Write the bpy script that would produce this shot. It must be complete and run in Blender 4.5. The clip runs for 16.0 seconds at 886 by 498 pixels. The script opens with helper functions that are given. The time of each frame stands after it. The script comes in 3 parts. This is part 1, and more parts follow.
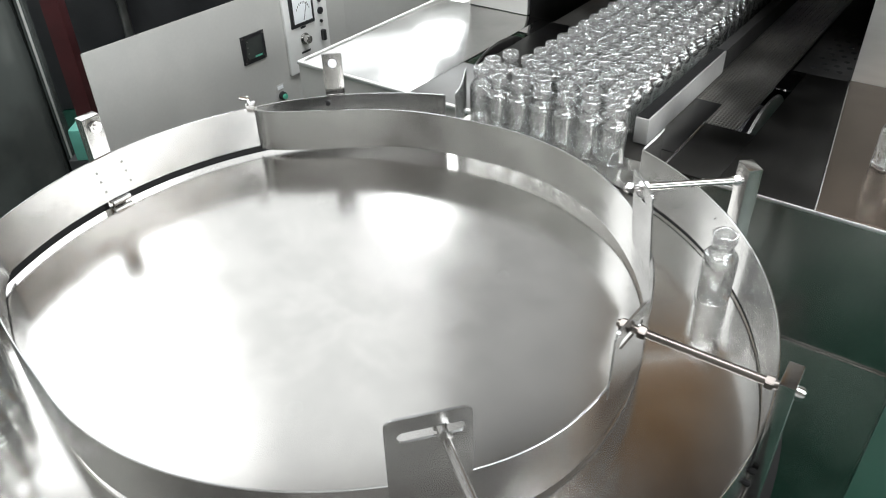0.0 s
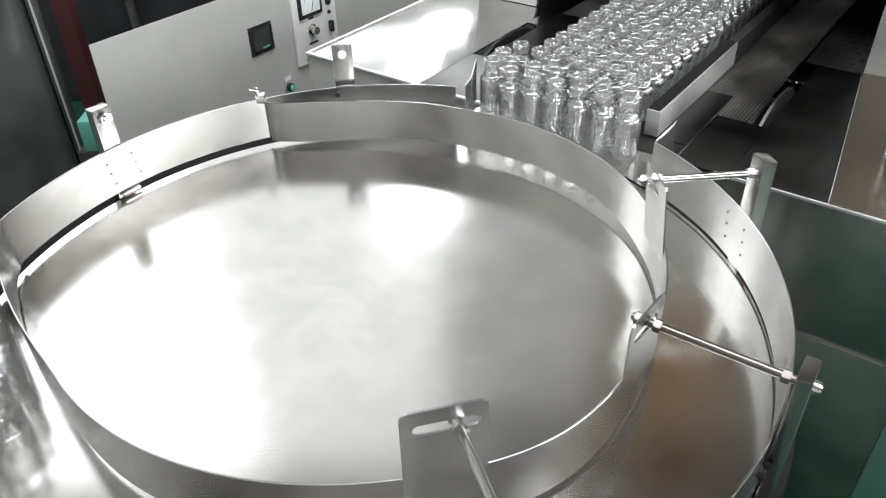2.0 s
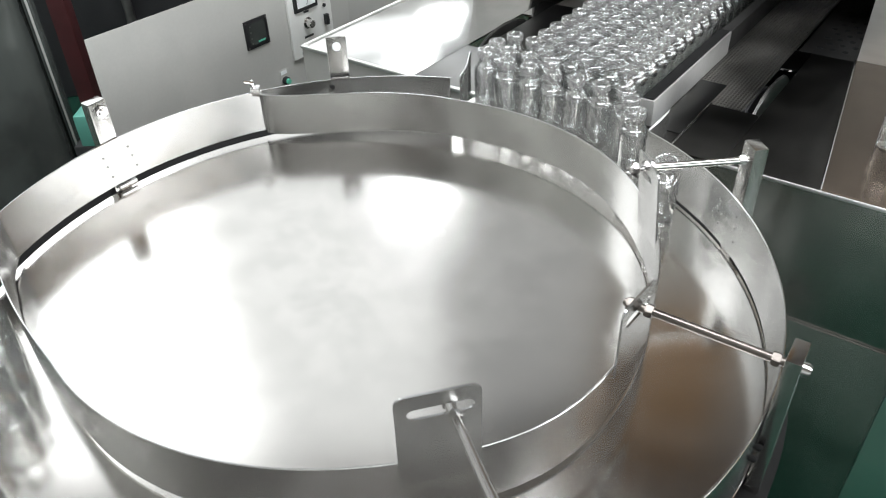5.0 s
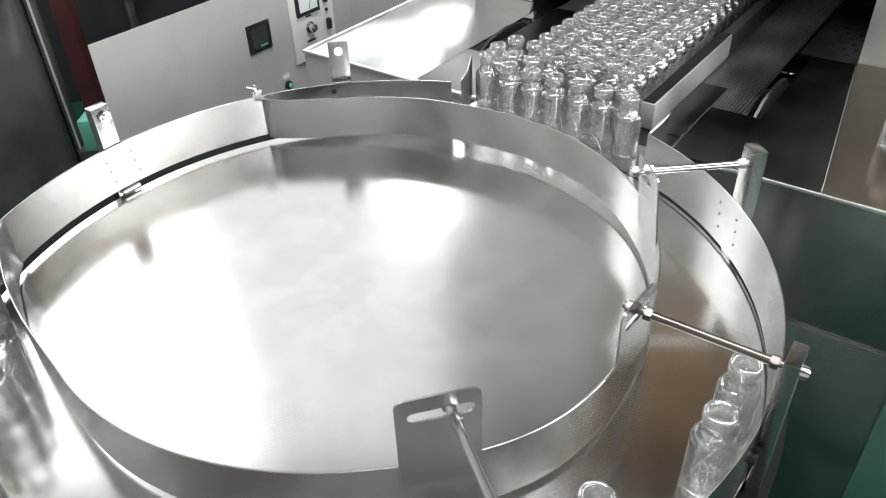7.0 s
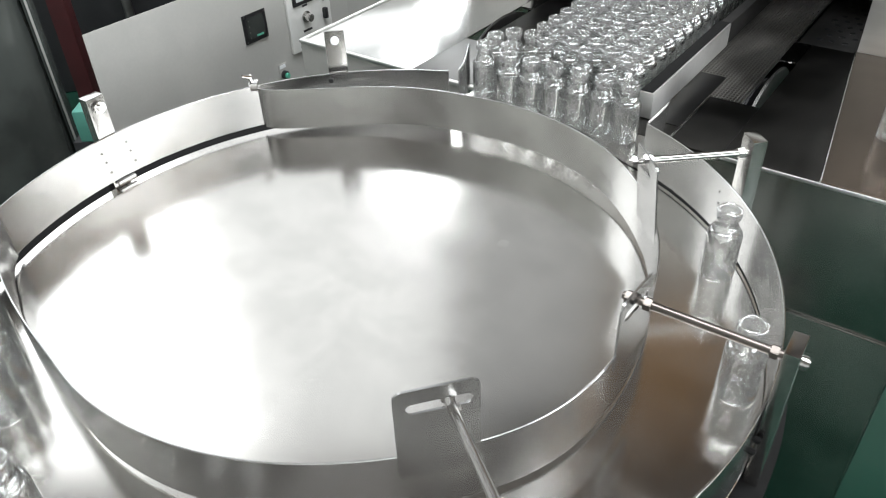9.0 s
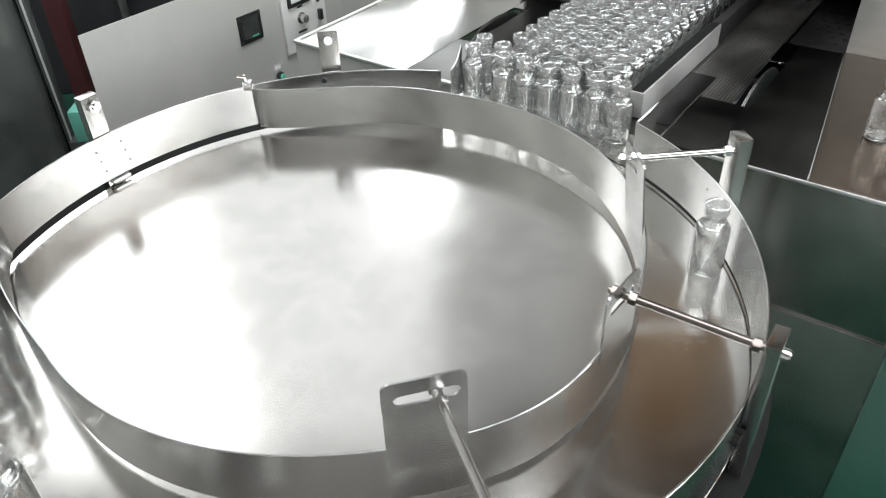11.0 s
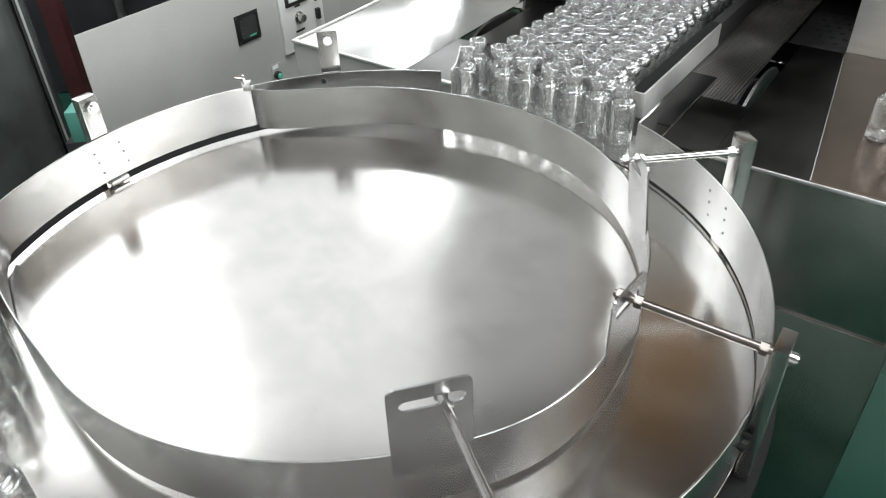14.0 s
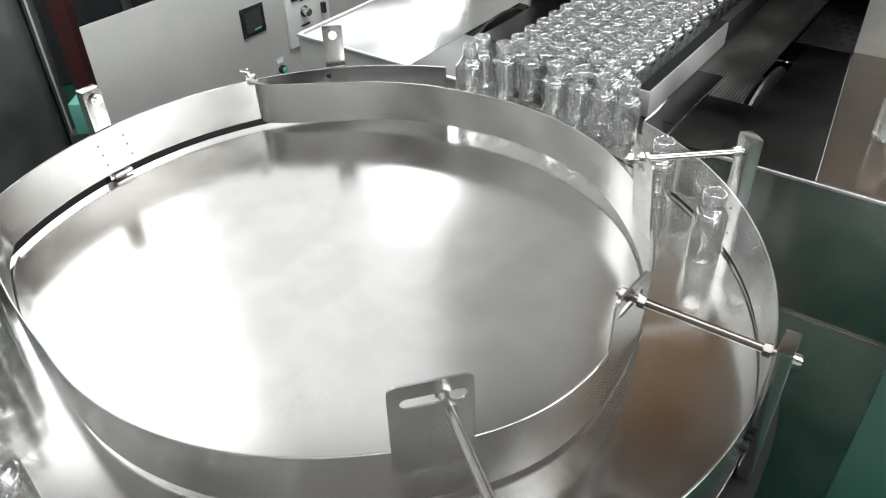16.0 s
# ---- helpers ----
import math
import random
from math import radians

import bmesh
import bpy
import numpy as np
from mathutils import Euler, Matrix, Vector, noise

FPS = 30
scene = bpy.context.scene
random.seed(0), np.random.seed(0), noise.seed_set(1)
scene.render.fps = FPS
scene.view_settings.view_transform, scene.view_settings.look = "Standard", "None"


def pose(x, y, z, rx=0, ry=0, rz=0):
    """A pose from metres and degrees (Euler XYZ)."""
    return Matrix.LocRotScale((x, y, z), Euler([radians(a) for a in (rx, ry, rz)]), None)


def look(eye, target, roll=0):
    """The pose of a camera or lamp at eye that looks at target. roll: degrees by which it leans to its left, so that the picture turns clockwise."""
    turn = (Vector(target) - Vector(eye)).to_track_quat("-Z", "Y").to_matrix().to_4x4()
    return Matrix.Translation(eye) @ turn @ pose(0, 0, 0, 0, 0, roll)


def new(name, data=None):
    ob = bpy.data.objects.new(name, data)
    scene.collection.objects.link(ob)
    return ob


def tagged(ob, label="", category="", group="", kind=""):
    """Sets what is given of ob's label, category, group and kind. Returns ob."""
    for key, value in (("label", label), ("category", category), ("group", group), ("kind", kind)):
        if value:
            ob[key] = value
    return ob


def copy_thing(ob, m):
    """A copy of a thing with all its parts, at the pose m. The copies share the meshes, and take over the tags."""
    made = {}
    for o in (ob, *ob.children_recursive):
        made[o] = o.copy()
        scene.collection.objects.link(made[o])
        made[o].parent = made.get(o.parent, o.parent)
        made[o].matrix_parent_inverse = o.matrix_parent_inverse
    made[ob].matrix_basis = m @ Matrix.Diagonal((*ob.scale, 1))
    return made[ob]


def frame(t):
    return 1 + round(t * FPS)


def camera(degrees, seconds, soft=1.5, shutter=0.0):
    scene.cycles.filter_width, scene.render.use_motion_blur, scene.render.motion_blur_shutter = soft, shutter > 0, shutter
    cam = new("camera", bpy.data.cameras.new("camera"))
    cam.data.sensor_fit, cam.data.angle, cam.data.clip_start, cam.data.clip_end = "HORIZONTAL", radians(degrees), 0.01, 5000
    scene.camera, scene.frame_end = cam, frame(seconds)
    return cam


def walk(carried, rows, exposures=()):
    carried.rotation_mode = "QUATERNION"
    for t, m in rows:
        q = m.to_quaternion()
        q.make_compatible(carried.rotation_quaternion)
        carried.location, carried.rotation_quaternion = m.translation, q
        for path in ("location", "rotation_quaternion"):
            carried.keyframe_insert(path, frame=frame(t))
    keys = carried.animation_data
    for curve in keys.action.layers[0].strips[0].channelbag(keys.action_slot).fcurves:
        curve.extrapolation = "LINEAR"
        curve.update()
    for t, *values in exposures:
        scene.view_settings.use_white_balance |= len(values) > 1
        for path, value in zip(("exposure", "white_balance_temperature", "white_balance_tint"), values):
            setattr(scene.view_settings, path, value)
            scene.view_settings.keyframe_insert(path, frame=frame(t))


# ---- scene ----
cam = camera(60.4, 16.0, soft=1.1)
PATH = [
    (0, (0.1, -0.715, 1.453), (0.121, 0.913, 0.291), -1.6),
    (0.5, (0.097, -0.711, 1.452), (0.119, 0.908, 0.277), -1.3),
    (1, (0.094, -0.709, 1.453), (0.12, 0.913, 0.283), -1.3),
    (1.5, (0.092, -0.71, 1.453), (0.107, 0.907, 0.276), -1.7),
    (2, (0.091, -0.712, 1.452), (0.1, 0.904, 0.273), -1.7),
    (2.5, (0.098, -0.716, 1.453), (0.122, 0.901, 0.276), -1.6),
    (3, (0.101, -0.716, 1.455), (0.134, 0.91, 0.291), -1.5),
    (3.5, (0.094, -0.716, 1.453), (0.106, 0.901, 0.277), -1.8),
    (4, (0.096, -0.718, 1.451), (0.107, 0.891, 0.263), -2.1),
    (6.5, (0.096, -0.723, 1.451), (0.101, 0.883, 0.259), -2.4),
    (7, (0.099, -0.724, 1.455), (0.101, 0.887, 0.269), -2.5),
    (7.5, (0.1, -0.722, 1.453), (0.105, 0.881, 0.257), -2.7),
    (8, (0.094, -0.719, 1.451), (0.095, 0.877, 0.245), -2.5),
    (10.5, (0.106, -0.729, 1.452), (0.124, 0.869, 0.249), -2.6),
    (11, (0.106, -0.733, 1.453), (0.121, 0.866, 0.252), -2.4),
    (11.5, (0.113, -0.734, 1.457), (0.149, 0.874, 0.268), -2.1),
    (12, (0.113, -0.734, 1.453), (0.157, 0.87, 0.26), -2.0),
    (12.5, (0.111, -0.73, 1.454), (0.159, 0.872, 0.257), -2.1),
    (13, (0.104, -0.726, 1.453), (0.136, 0.869, 0.248), -2.2),
    (13.5, (0.099, -0.724, 1.455), (0.122, 0.875, 0.254), -2.3),
    (14, (0.099, -0.725, 1.453), (0.124, 0.872, 0.248), -2.3),
    (14.5, (0.103, -0.722, 1.454), (0.139, 0.877, 0.253), -2.3),
    (15, (0.098, -0.721, 1.452), (0.121, 0.872, 0.243), -2.2),
    (15.5, (0.096, -0.722, 1.456), (0.108, 0.879, 0.258), -2.3),
    (16, (0.099, -0.722, 1.452), (0.116, 0.868, 0.239), -1.8),
]
walk(cam, [(t, look(eye, target, roll)) for t, eye, target, roll in PATH])

# ---- world, sun, exposure ----
Z = 0.85                       # height of the disc's face above the floor
TURN_M = -37.7                 # the tunnel's bed is turned by this about the disc's axis
world = bpy.data.worlds.new("hall_sky")
scene.world = world
world.use_nodes = True
wn = world.node_tree.nodes
sky = wn.new("ShaderNodeTexSky")
sky.sky_type = "NISHITA"
sky.sun_disc = False
sky.sun_elevation, sky.sun_rotation = radians(40), radians(-104)
wn["Background"].inputs[1].default_value = 0.05
world.node_tree.links.new(sky.outputs[0], wn["Background"].inputs[0])
sun = new("sun", bpy.data.lights.new("sun", "SUN"))
sun.data.energy, sun.data.angle, sun.data.color = 2.0, radians(0.5), (1, 0.96, 0.9)
sun.matrix_world = look((-9, -2.2, 8), (0, 0, 0))
scene.view_settings.exposure = 0.46
scene.cycles.transparent_max_bounces, scene.cycles.max_bounces, scene.cycles.transmission_bounces = 32, 24, 24


def window_light(name, x, y, z, w, h, target, power):
    ob = new(name, bpy.data.lights.new(name, "AREA"))
    ob.data.shape, ob.data.size, ob.data.size_y, ob.data.energy = "RECTANGLE", w, h, power
    ob.data.color = (0.96, 1.0, 1.02)
    ob.matrix_world = look((x, y, z), target)
    return ob


WALL_Y = 4.3
# unseen windows, placed by the bright patches they mirror in the steel
window_light("window_light", -3.15, WALL_Y - 0.02, 4.55, 2.7, 4.1, (-3.15, 0, 4.55), 88)
window_light("window_light", -0.02, WALL_Y - 0.03, 2.98, 0.46, 0.95, (-0.02, 0, 2.98), 9)
window_light("window_light", 0.20, WALL_Y - 0.03, 2.12, 0.40, 0.75, (0.20, 0, 2.12), 6.5)
window_light("frosted_window_light", -0.80, WALL_Y - 0.02, 4.25, 1.80, 4.9, (-0.80, 0, 4.25), 23)
window_light("frosted_window_light", 0.75, WALL_Y - 0.02, 3.85, 1.30, 4.1, (0.75, 0, 3.85), 4.4)
window_light("window_light", -0.55, WALL_Y - 0.026, 2.25, 1.08, 1.0, (-0.55, 0, 2.25), 1.7)
window_light("window_light", 4.98, -0.25, 2.7, 8.3, 2.0, (0, -0.25, 2.7), 230)
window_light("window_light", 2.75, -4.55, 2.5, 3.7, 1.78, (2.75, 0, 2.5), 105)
# unseen overhead lamp, added to brighten the vials
window_light("overhead_fill_light", 0.5, -0.4, 6.94, 6.0, 2.6, (0.5, -0.4, 0), 540)


# ---- materials ----
def material(name, base, rough=0.5, metal=0.0, grain=0.0, scale=40.0, stretch=(1, 1, 1), bump=0.0, stain=0.0, rough_var=0.08, spec=0.5, coord="Object", patch=7.0):
    m = bpy.data.materials.new(name)
    m.use_nodes = True
    n, l = m.node_tree.nodes, m.node_tree.links
    b = n["Principled BSDF"]
    b.inputs["Metallic"].default_value = metal
    b.inputs["Specular IOR Level"].default_value = spec
    tc = n.new("ShaderNodeTexCoord")
    mp = n.new("ShaderNodeMapping")
    mp.inputs["Scale"].default_value = stretch
    l.new(tc.outputs[coord], mp.inputs[0])
    fine = n.new("ShaderNodeTexNoise")
    fine.inputs["Scale"].default_value, fine.inputs["Detail"].default_value = scale, 6
    l.new(mp.outputs[0], fine.inputs[0])
    broad = n.new("ShaderNodeTexNoise")
    broad.inputs["Scale"].default_value, broad.inputs["Detail"].default_value = patch, 3
    l.new(tc.outputs[coord], broad.inputs[0])
    mixed = n.new("ShaderNodeMix")
    mixed.data_type = "RGBA"
    mixed.inputs[6].default_value = (*[c * (1 - grain) for c in base], 1)
    mixed.inputs[7].default_value = (*[min(1, c * (1 + grain)) for c in base], 1)
    l.new(fine.outputs[0], mixed.inputs[0])
    dark = n.new("ShaderNodeMix")
    dark.data_type, dark.blend_type = "RGBA", "MULTIPLY"
    dark.inputs[0].default_value = 1.0
    ramp = n.new("ShaderNodeMapRange")
    ramp.interpolation_type = "SMOOTHERSTEP"
    ramp.inputs[1].default_value, ramp.inputs[2].default_value = 0.35, 0.65
    ramp.inputs[3].default_value, ramp.inputs[4].default_value = 1 - stain, 1.0
    l.new(broad.outputs[0], ramp.inputs[0])
    l.new(mixed.outputs[2], dark.inputs[6])
    l.new(ramp.outputs[0], dark.inputs[7])
    l.new(dark.outputs[2], b.inputs["Base Color"])
    rr = n.new("ShaderNodeMapRange")
    rr.interpolation_type = "SMOOTHERSTEP"
    rr.inputs[1].default_value, rr.inputs[2].default_value = 0.3, 0.7
    rr.inputs[3].default_value, rr.inputs[4].default_value = max(0.02, rough - rough_var), rough + rough_var
    l.new(broad.outputs[0], rr.inputs[0])
    l.new(rr.outputs[0], b.inputs["Roughness"])
    if bump:
        bp = n.new("ShaderNodeBump")
        bp.inputs["Strength"].default_value, bp.inputs["Distance"].default_value = bump, 0.002
        l.new(fine.outputs[0], bp.inputs["Height"])
        l.new(bp.outputs[0], b.inputs["Normal"])
    return m


DISC = material("brushed_disc_steel", (0.67, 0.65, 0.622), 0.172, 1.0, 0.05, 60, (1, 1, 1), 0.006, 0.065, 0.011, patch=14.0)
STRIP = material("satin_strip_steel", (0.56, 0.56, 0.555), 0.235, 1.0, 0.03, 90, (1, 1, 0.15), 0.0, 0.14, 0.03, patch=11.0)
POLISHED = material("polished_rod_steel", (0.70, 0.69, 0.68), 0.16, 1.0, 0.05, 120, (1, 1, 1), 0.02, 0.05, 0.04)
ROD = material("worn_rod_steel", (0.50, 0.49, 0.475), 0.20, 1.0, 0.08, 160, (1, 1, 1), 0.03, 0.15, 0.05)
DARKROD = material("dull_dark_rod_steel", (0.16, 0.142, 0.13), 0.36, 1.0, 0.08, 160, (1, 1, 1), 0.03, 0.15, 0.05)
# bed steel with the tunnel mouth's dark reflection put into its base
BEDDULL = material("mouth_mirror_bed_steel", (0.060, 0.058, 0.055), 0.34, 1.0, 0.1, 60, (1, 0.2, 1), 0.0, 0.2, 0.05)
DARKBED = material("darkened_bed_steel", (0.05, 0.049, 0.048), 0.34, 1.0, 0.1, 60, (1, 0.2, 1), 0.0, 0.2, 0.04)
BAR = material("milled_bar_steel", (0.52, 0.51, 0.495), 0.19, 1.0, 0.08, 140, (1, 1, 0.2), 0.0, 0.15, 0.05)
SHEET = material("mirror_sheet_steel", (0.60, 0.595, 0.58), 0.13, 1.0, 0.05, 70, (1, 0.1, 1), 0.004, 0.12, 0.015)
HOOD = material("satin_hood_steel", (0.74, 0.735, 0.72), 0.48, 1.0, 0.08, 80, (0.1, 1, 1), 0.0, 0.12, 0.05)
FRONT = material("worn_front_steel", (0.46, 0.45, 0.43), 0.21, 1.0, 0.08, 40, (1, 1, 0.15), 0.004, 0.18, 0.03)
TINTED = material("heat_tinted_steel", (0.145, 0.112, 0.088), 0.13, 1.0, 0.06, 50, (1, 0.2, 1), 0.01, 0.15, 0.04)
DULL = material("dull_inner_steel", (0.22, 0.215, 0.21), 0.42, 1.0, 0.15, 60, (1, 1, 1), 0.04, 0.3, 0.08)
WIRE = material("belt_wire_steel", (0.42, 0.41, 0.39), 0.38, 1.0, 0.1, 80, (1, 1, 1), 0.0, 0.2)
BLACK = material("black_plastic", (0.018, 0.018, 0.02), 0.4, 0.0, 0.2, 60, stain=0.2)
MATTE_BLACK = material("matte_black", (0.012, 0.012, 0.012), 0.9, 0.0, 0.2, 60, stain=0.2, spec=0.08)
# near-black steel that carries the tunnel's inner shade in its colour
MOUTH_SHADE = material("mouth_shade_steel", (0.03, 0.029, 0.028), 0.55, 0.6, 0.2, 30, stain=0.3)
PAINT = material("grey_enamel_paint", (0.42, 0.415, 0.395), 0.38, 0.0, 0.04, 120, (1, 1, 1), 0.03, 0.07)
FACE = material("light_dial_paint", (0.72, 0.72, 0.70), 0.4, 0.0, 0.04, 80, stain=0.06)
WHITE = material("white_dial_card", (0.82, 0.84, 0.86), 0.5, 0.0, 0.02, 60)
INK = material("printed_ink", (0.03, 0.03, 0.035), 0.5, 0.0, 0.1, 60)
LEDGREEN = material("green_print", (0.10, 0.42, 0.30), 0.4, 0.0, 0.1, 60)
RED = material("dark_red_paint", (0.055, 0.011, 0.013), 0.45, 0.0, 0.15, 30, stain=0.3)
TEAL = material("teal_paint", (0.08, 0.27, 0.22), 0.45, 0.0, 0.08, 50, stain=0.15)
DARKGLOSS = material("dark_lacquered_steel", (0.09, 0.10, 0.095), 0.13, 0.35, 0.1, 30, (1, 1, 0.2), 0.02, 0.35, 0.04)
FLOOR = material("green_epoxy", (0.007, 0.034, 0.023), 0.20, 0.0, 0.15, 18, (1, 1, 1), 0.02, 0.25, 0.06, coord="Generated")
WALLP = material("pale_wall_paint", (0.50, 0.50, 0.48), 0.7, 0.0, 0.05, 20, stain=0.12)
BROWN = material("brown_wall_board", (0.155, 0.076, 0.012), 0.6, 0.0, 0.15, 12, (1, 6, 1), 0.05, 0.25)
TAN = material("dark_taupe_wall_paint", (0.115, 0.096, 0.085), 0.7, 0.0, 0.06, 20, stain=0.15)
WHITEWASH = material("whitewashed_wall", (0.78, 0.78, 0.76), 0.7, 0.0, 0.05, 20, stain=0.12)
GREIGE = material("greige_wall_paint", (0.15, 0.137, 0.124), 0.7, 0.0, 0.06, 20, stain=0.15)
CEIL = material("brown_ceiling_board", (0.06, 0.041, 0.028), 0.6, 0.0, 0.15, 10, (1, 6, 1), 0.05, 0.25)


def smudge_material(name, colour, strength):
    """A soft-edged dried spot: dense at its rim, thin in the middle, fading out."""
    m = bpy.data.materials.new(name)
    m.use_nodes = True
    n, l = m.node_tree.nodes, m.node_tree.links
    b = n["Principled BSDF"]
    b.inputs["Base Color"].default_value, b.inputs["Roughness"].default_value = (*colour, 1), 0.6
    tc, off, ln = n.new("ShaderNodeTexCoord"), n.new("ShaderNodeVectorMath"), n.new("ShaderNodeVectorMath")
    off.operation, ln.operation = "SUBTRACT", "LENGTH"
    off.inputs[1].default_value = (0.5, 0.5, 0.0)
    l.new(tc.outputs["Generated"], off.inputs[0])
    l.new(off.outputs[0], ln.inputs[0])
    ramp = n.new("ShaderNodeValToRGB")
    for at, v in ((0.12, 0.45), (0.27, 0.9), (0.48, 0.0)):
        e = ramp.color_ramp.elements.new(at)
        e.color = (v, v, v, 1)
    ramp.color_ramp.elements[0].color, ramp.color_ramp.elements[-1].color = (0.4, 0.4, 0.4, 1), (0, 0, 0, 1)
    l.new(ln.outputs["Value"], ramp.inputs[0])
    ns = n.new("ShaderNodeTexNoise")
    ns.inputs["Scale"].default_value = 6
    l.new(tc.outputs["Generated"], ns.inputs[0])
    mul, mul2 = n.new("ShaderNodeMath"), n.new("ShaderNodeMath")
    mul.operation = mul2.operation = "MULTIPLY"
    l.new(ramp.outputs[0], mul.inputs[0])
    l.new(ns.outputs[0], mul.inputs[1])
    l.new(mul.outputs[0], mul2.inputs[0])
    mul2.inputs[1].default_value = strength
    l.new(mul2.outputs[0], b.inputs["Alpha"])
    return m


def frosted_material(name, colour):
    """Sand-blasted window glass that passes the daylight on softly."""
    m = bpy.data.materials.new(name)
    m.use_nodes = True
    n, l = m.node_tree.nodes, m.node_tree.links
    b = n["Principled BSDF"]
    b.inputs["Base Color"].default_value, b.inputs["Roughness"].default_value = (*colour, 1), 0.5
    soft, half = n.new("ShaderNodeBsdfTranslucent"), n.new("ShaderNodeMixShader")
    soft.inputs[0].default_value = (*colour, 1)
    half.inputs[0].default_value = 0.6
    l.new(b.outputs[0], half.inputs[1])
    l.new(soft.outputs[0], half.inputs[2])
    l.new(half.outputs[0], n["Material Output"].inputs[0])
    return m


FROSTED = frosted_material("frosted_window_glass", (0.16, 0.158, 0.155))
STAIN = smudge_material("brown_residue", (0.13, 0.07, 0.035), 1.9)
SMUDGE = smudge_material("grey_smudge", (0.10, 0.10, 0.095), 0.55)



def glass_material(name, tint, veil_share, refracting, gloss_rough, gloss_least):
    """Thin-walled clear glass: clear body, mirror gloss that grows towards the rims, a share that bends the light, a
    thin white veil that stands in for light scattered among the vials.
    """
    m = bpy.data.materials.new(name)
    m.use_nodes = True
    n, l = m.node_tree.nodes, m.node_tree.links
    out = n["Material Output"]
    n.remove(n["Principled BSDF"])
    clear = n.new("ShaderNodeBsdfTransparent")
    clear.inputs[0].default_value = tint
    gloss = n.new("ShaderNodeBsdfGlossy")
    gloss.inputs["Roughness"].default_value = gloss_rough
    lw = n.new("ShaderNodeLayerWeight")
    lw.inputs[0].default_value = 0.5
    curve = n.new("ShaderNodeMath")
    curve.operation, curve.inputs[1].default_value = "POWER", 1.7
    l.new(lw.outputs["Facing"], curve.inputs[0])
    fres = n.new("ShaderNodeMath")
    fres.operation, fres.inputs[1].default_value, fres.inputs[2].default_value = "MULTIPLY_ADD", 0.98 - gloss_least, gloss_least
    l.new(curve.outputs[0], fres.inputs[0])
    thin = n.new("ShaderNodeMixShader")
    l.new(fres.outputs[0], thin.inputs[0])
    l.new(clear.outputs[0], thin.inputs[1])
    l.new(gloss.outputs[0], thin.inputs[2])
    # white veil brightens the glass in place of light scattered between vials
    veil = n.new("ShaderNodeBsdfDiffuse")
    veil.inputs[0].default_value = (0.9, 0.91, 0.9, 1)
    lit = n.new("ShaderNodeBsdfTranslucent")
    lit.inputs[0].default_value = (0.9, 0.91, 0.9, 1)
    haze = n.new("ShaderNodeMixShader")
    haze.inputs[0].default_value = 0.5
    l.new(veil.outputs[0], haze.inputs[1])
    l.new(lit.outputs[0], haze.inputs[2])
    bent = n.new("ShaderNodeBsdfGlass")
    bent.inputs["Roughness"].default_value, bent.inputs["IOR"].default_value = 0.0, 1.47
    walls = n.new("ShaderNodeMixShader")
    walls.inputs[0].default_value = refracting
    l.new(thin.outputs[0], walls.inputs[1])
    l.new(bent.outputs[0], walls.inputs[2])
    mix = n.new("ShaderNodeMixShader")
    mix.inputs[0].default_value = veil_share
    l.new(walls.outputs[0], mix.inputs[1])
    l.new(haze.outputs[0], mix.inputs[2])
    l.new(mix.outputs[0], out.inputs[0])
    return m


GLASS = glass_material("clear_vial_glass", (0.99, 0.995, 0.992, 1), 0.018, 0.20, 0.05, 0.15)
LIP = glass_material("lip_highlight_glass", (0.985, 0.99, 0.988, 1), 0.09, 0.25, 0.07, 0.30)


# ---- mesh helpers ----
def finish(name, bm, mat, parent=None, label="", smooth=True):
    me = bpy.data.meshes.new(name)
    bmesh.ops.recalc_face_normals(bm, faces=bm.faces)
    if smooth:
        for f in bm.faces:
            f.smooth = True
        for e in bm.edges:
            if len(e.link_faces) == 2 and e.calc_face_angle(0) > 0.6:
                e.smooth = False
    bm.to_mesh(me)
    bm.free()
    me.materials.append(mat)
    ob = new(name, me)
    if parent:
        ob.parent = parent
    if label:
        ob["label"] = label
    return ob


def part(name, bm, mat, parent, label="", smooth=True):
    return finish(name, bm, mat, parent, label, smooth)


def thing(name, m, label, category, group="", kind=""):
    ob = new(name)
    ob.matrix_world = m
    return tagged(ob, label, category, group, kind)


def box(x0, x1, y0, y1, z0, z1, bevel=0.0, bm=None, seg=2):
    own = bmesh.new()
    bmesh.ops.create_cube(own, size=1.0)
    for vtx in own.verts:
        vtx.co = Vector((x0 + (vtx.co.x + 0.5) * (x1 - x0), y0 + (vtx.co.y + 0.5) * (y1 - y0), z0 + (vtx.co.z + 0.5) * (z1 - z0)))
    if bevel:
        bmesh.ops.bevel(own, geom=own.edges[:], offset=bevel, segments=seg, affect="EDGES", profile=0.7)
    return merged(bm, own)


def merged(bm, own, m=None):
    if m is not None:
        own.transform(m)
    if bm is None:
        return own
    me = bpy.data.meshes.new("joined")
    own.to_mesh(me)
    own.free()
    bm.from_mesh(me)
    bpy.data.meshes.remove(me)
    return bm


def cylinder(p, q, r, seg=20, bm=None, bevel=0.0, r2=None):
    p, q = Vector(p), Vector(q)
    own = bmesh.new()
    bmesh.ops.create_cone(own, cap_ends=True, segments=seg, radius1=r, radius2=r if r2 is None else r2, depth=(q - p).length)
    if bevel:
        rims = [e for e in own.edges if len(e.link_faces) == 2 and e.calc_face_angle(0) > 0.9]
        bmesh.ops.bevel(own, geom=rims, offset=bevel, segments=2, affect="EDGES")
    own.transform(Matrix.Translation((p + q) / 2) @ (q - p).to_track_quat("Z", "Y").to_matrix().to_4x4())
    return merged(bm, own)


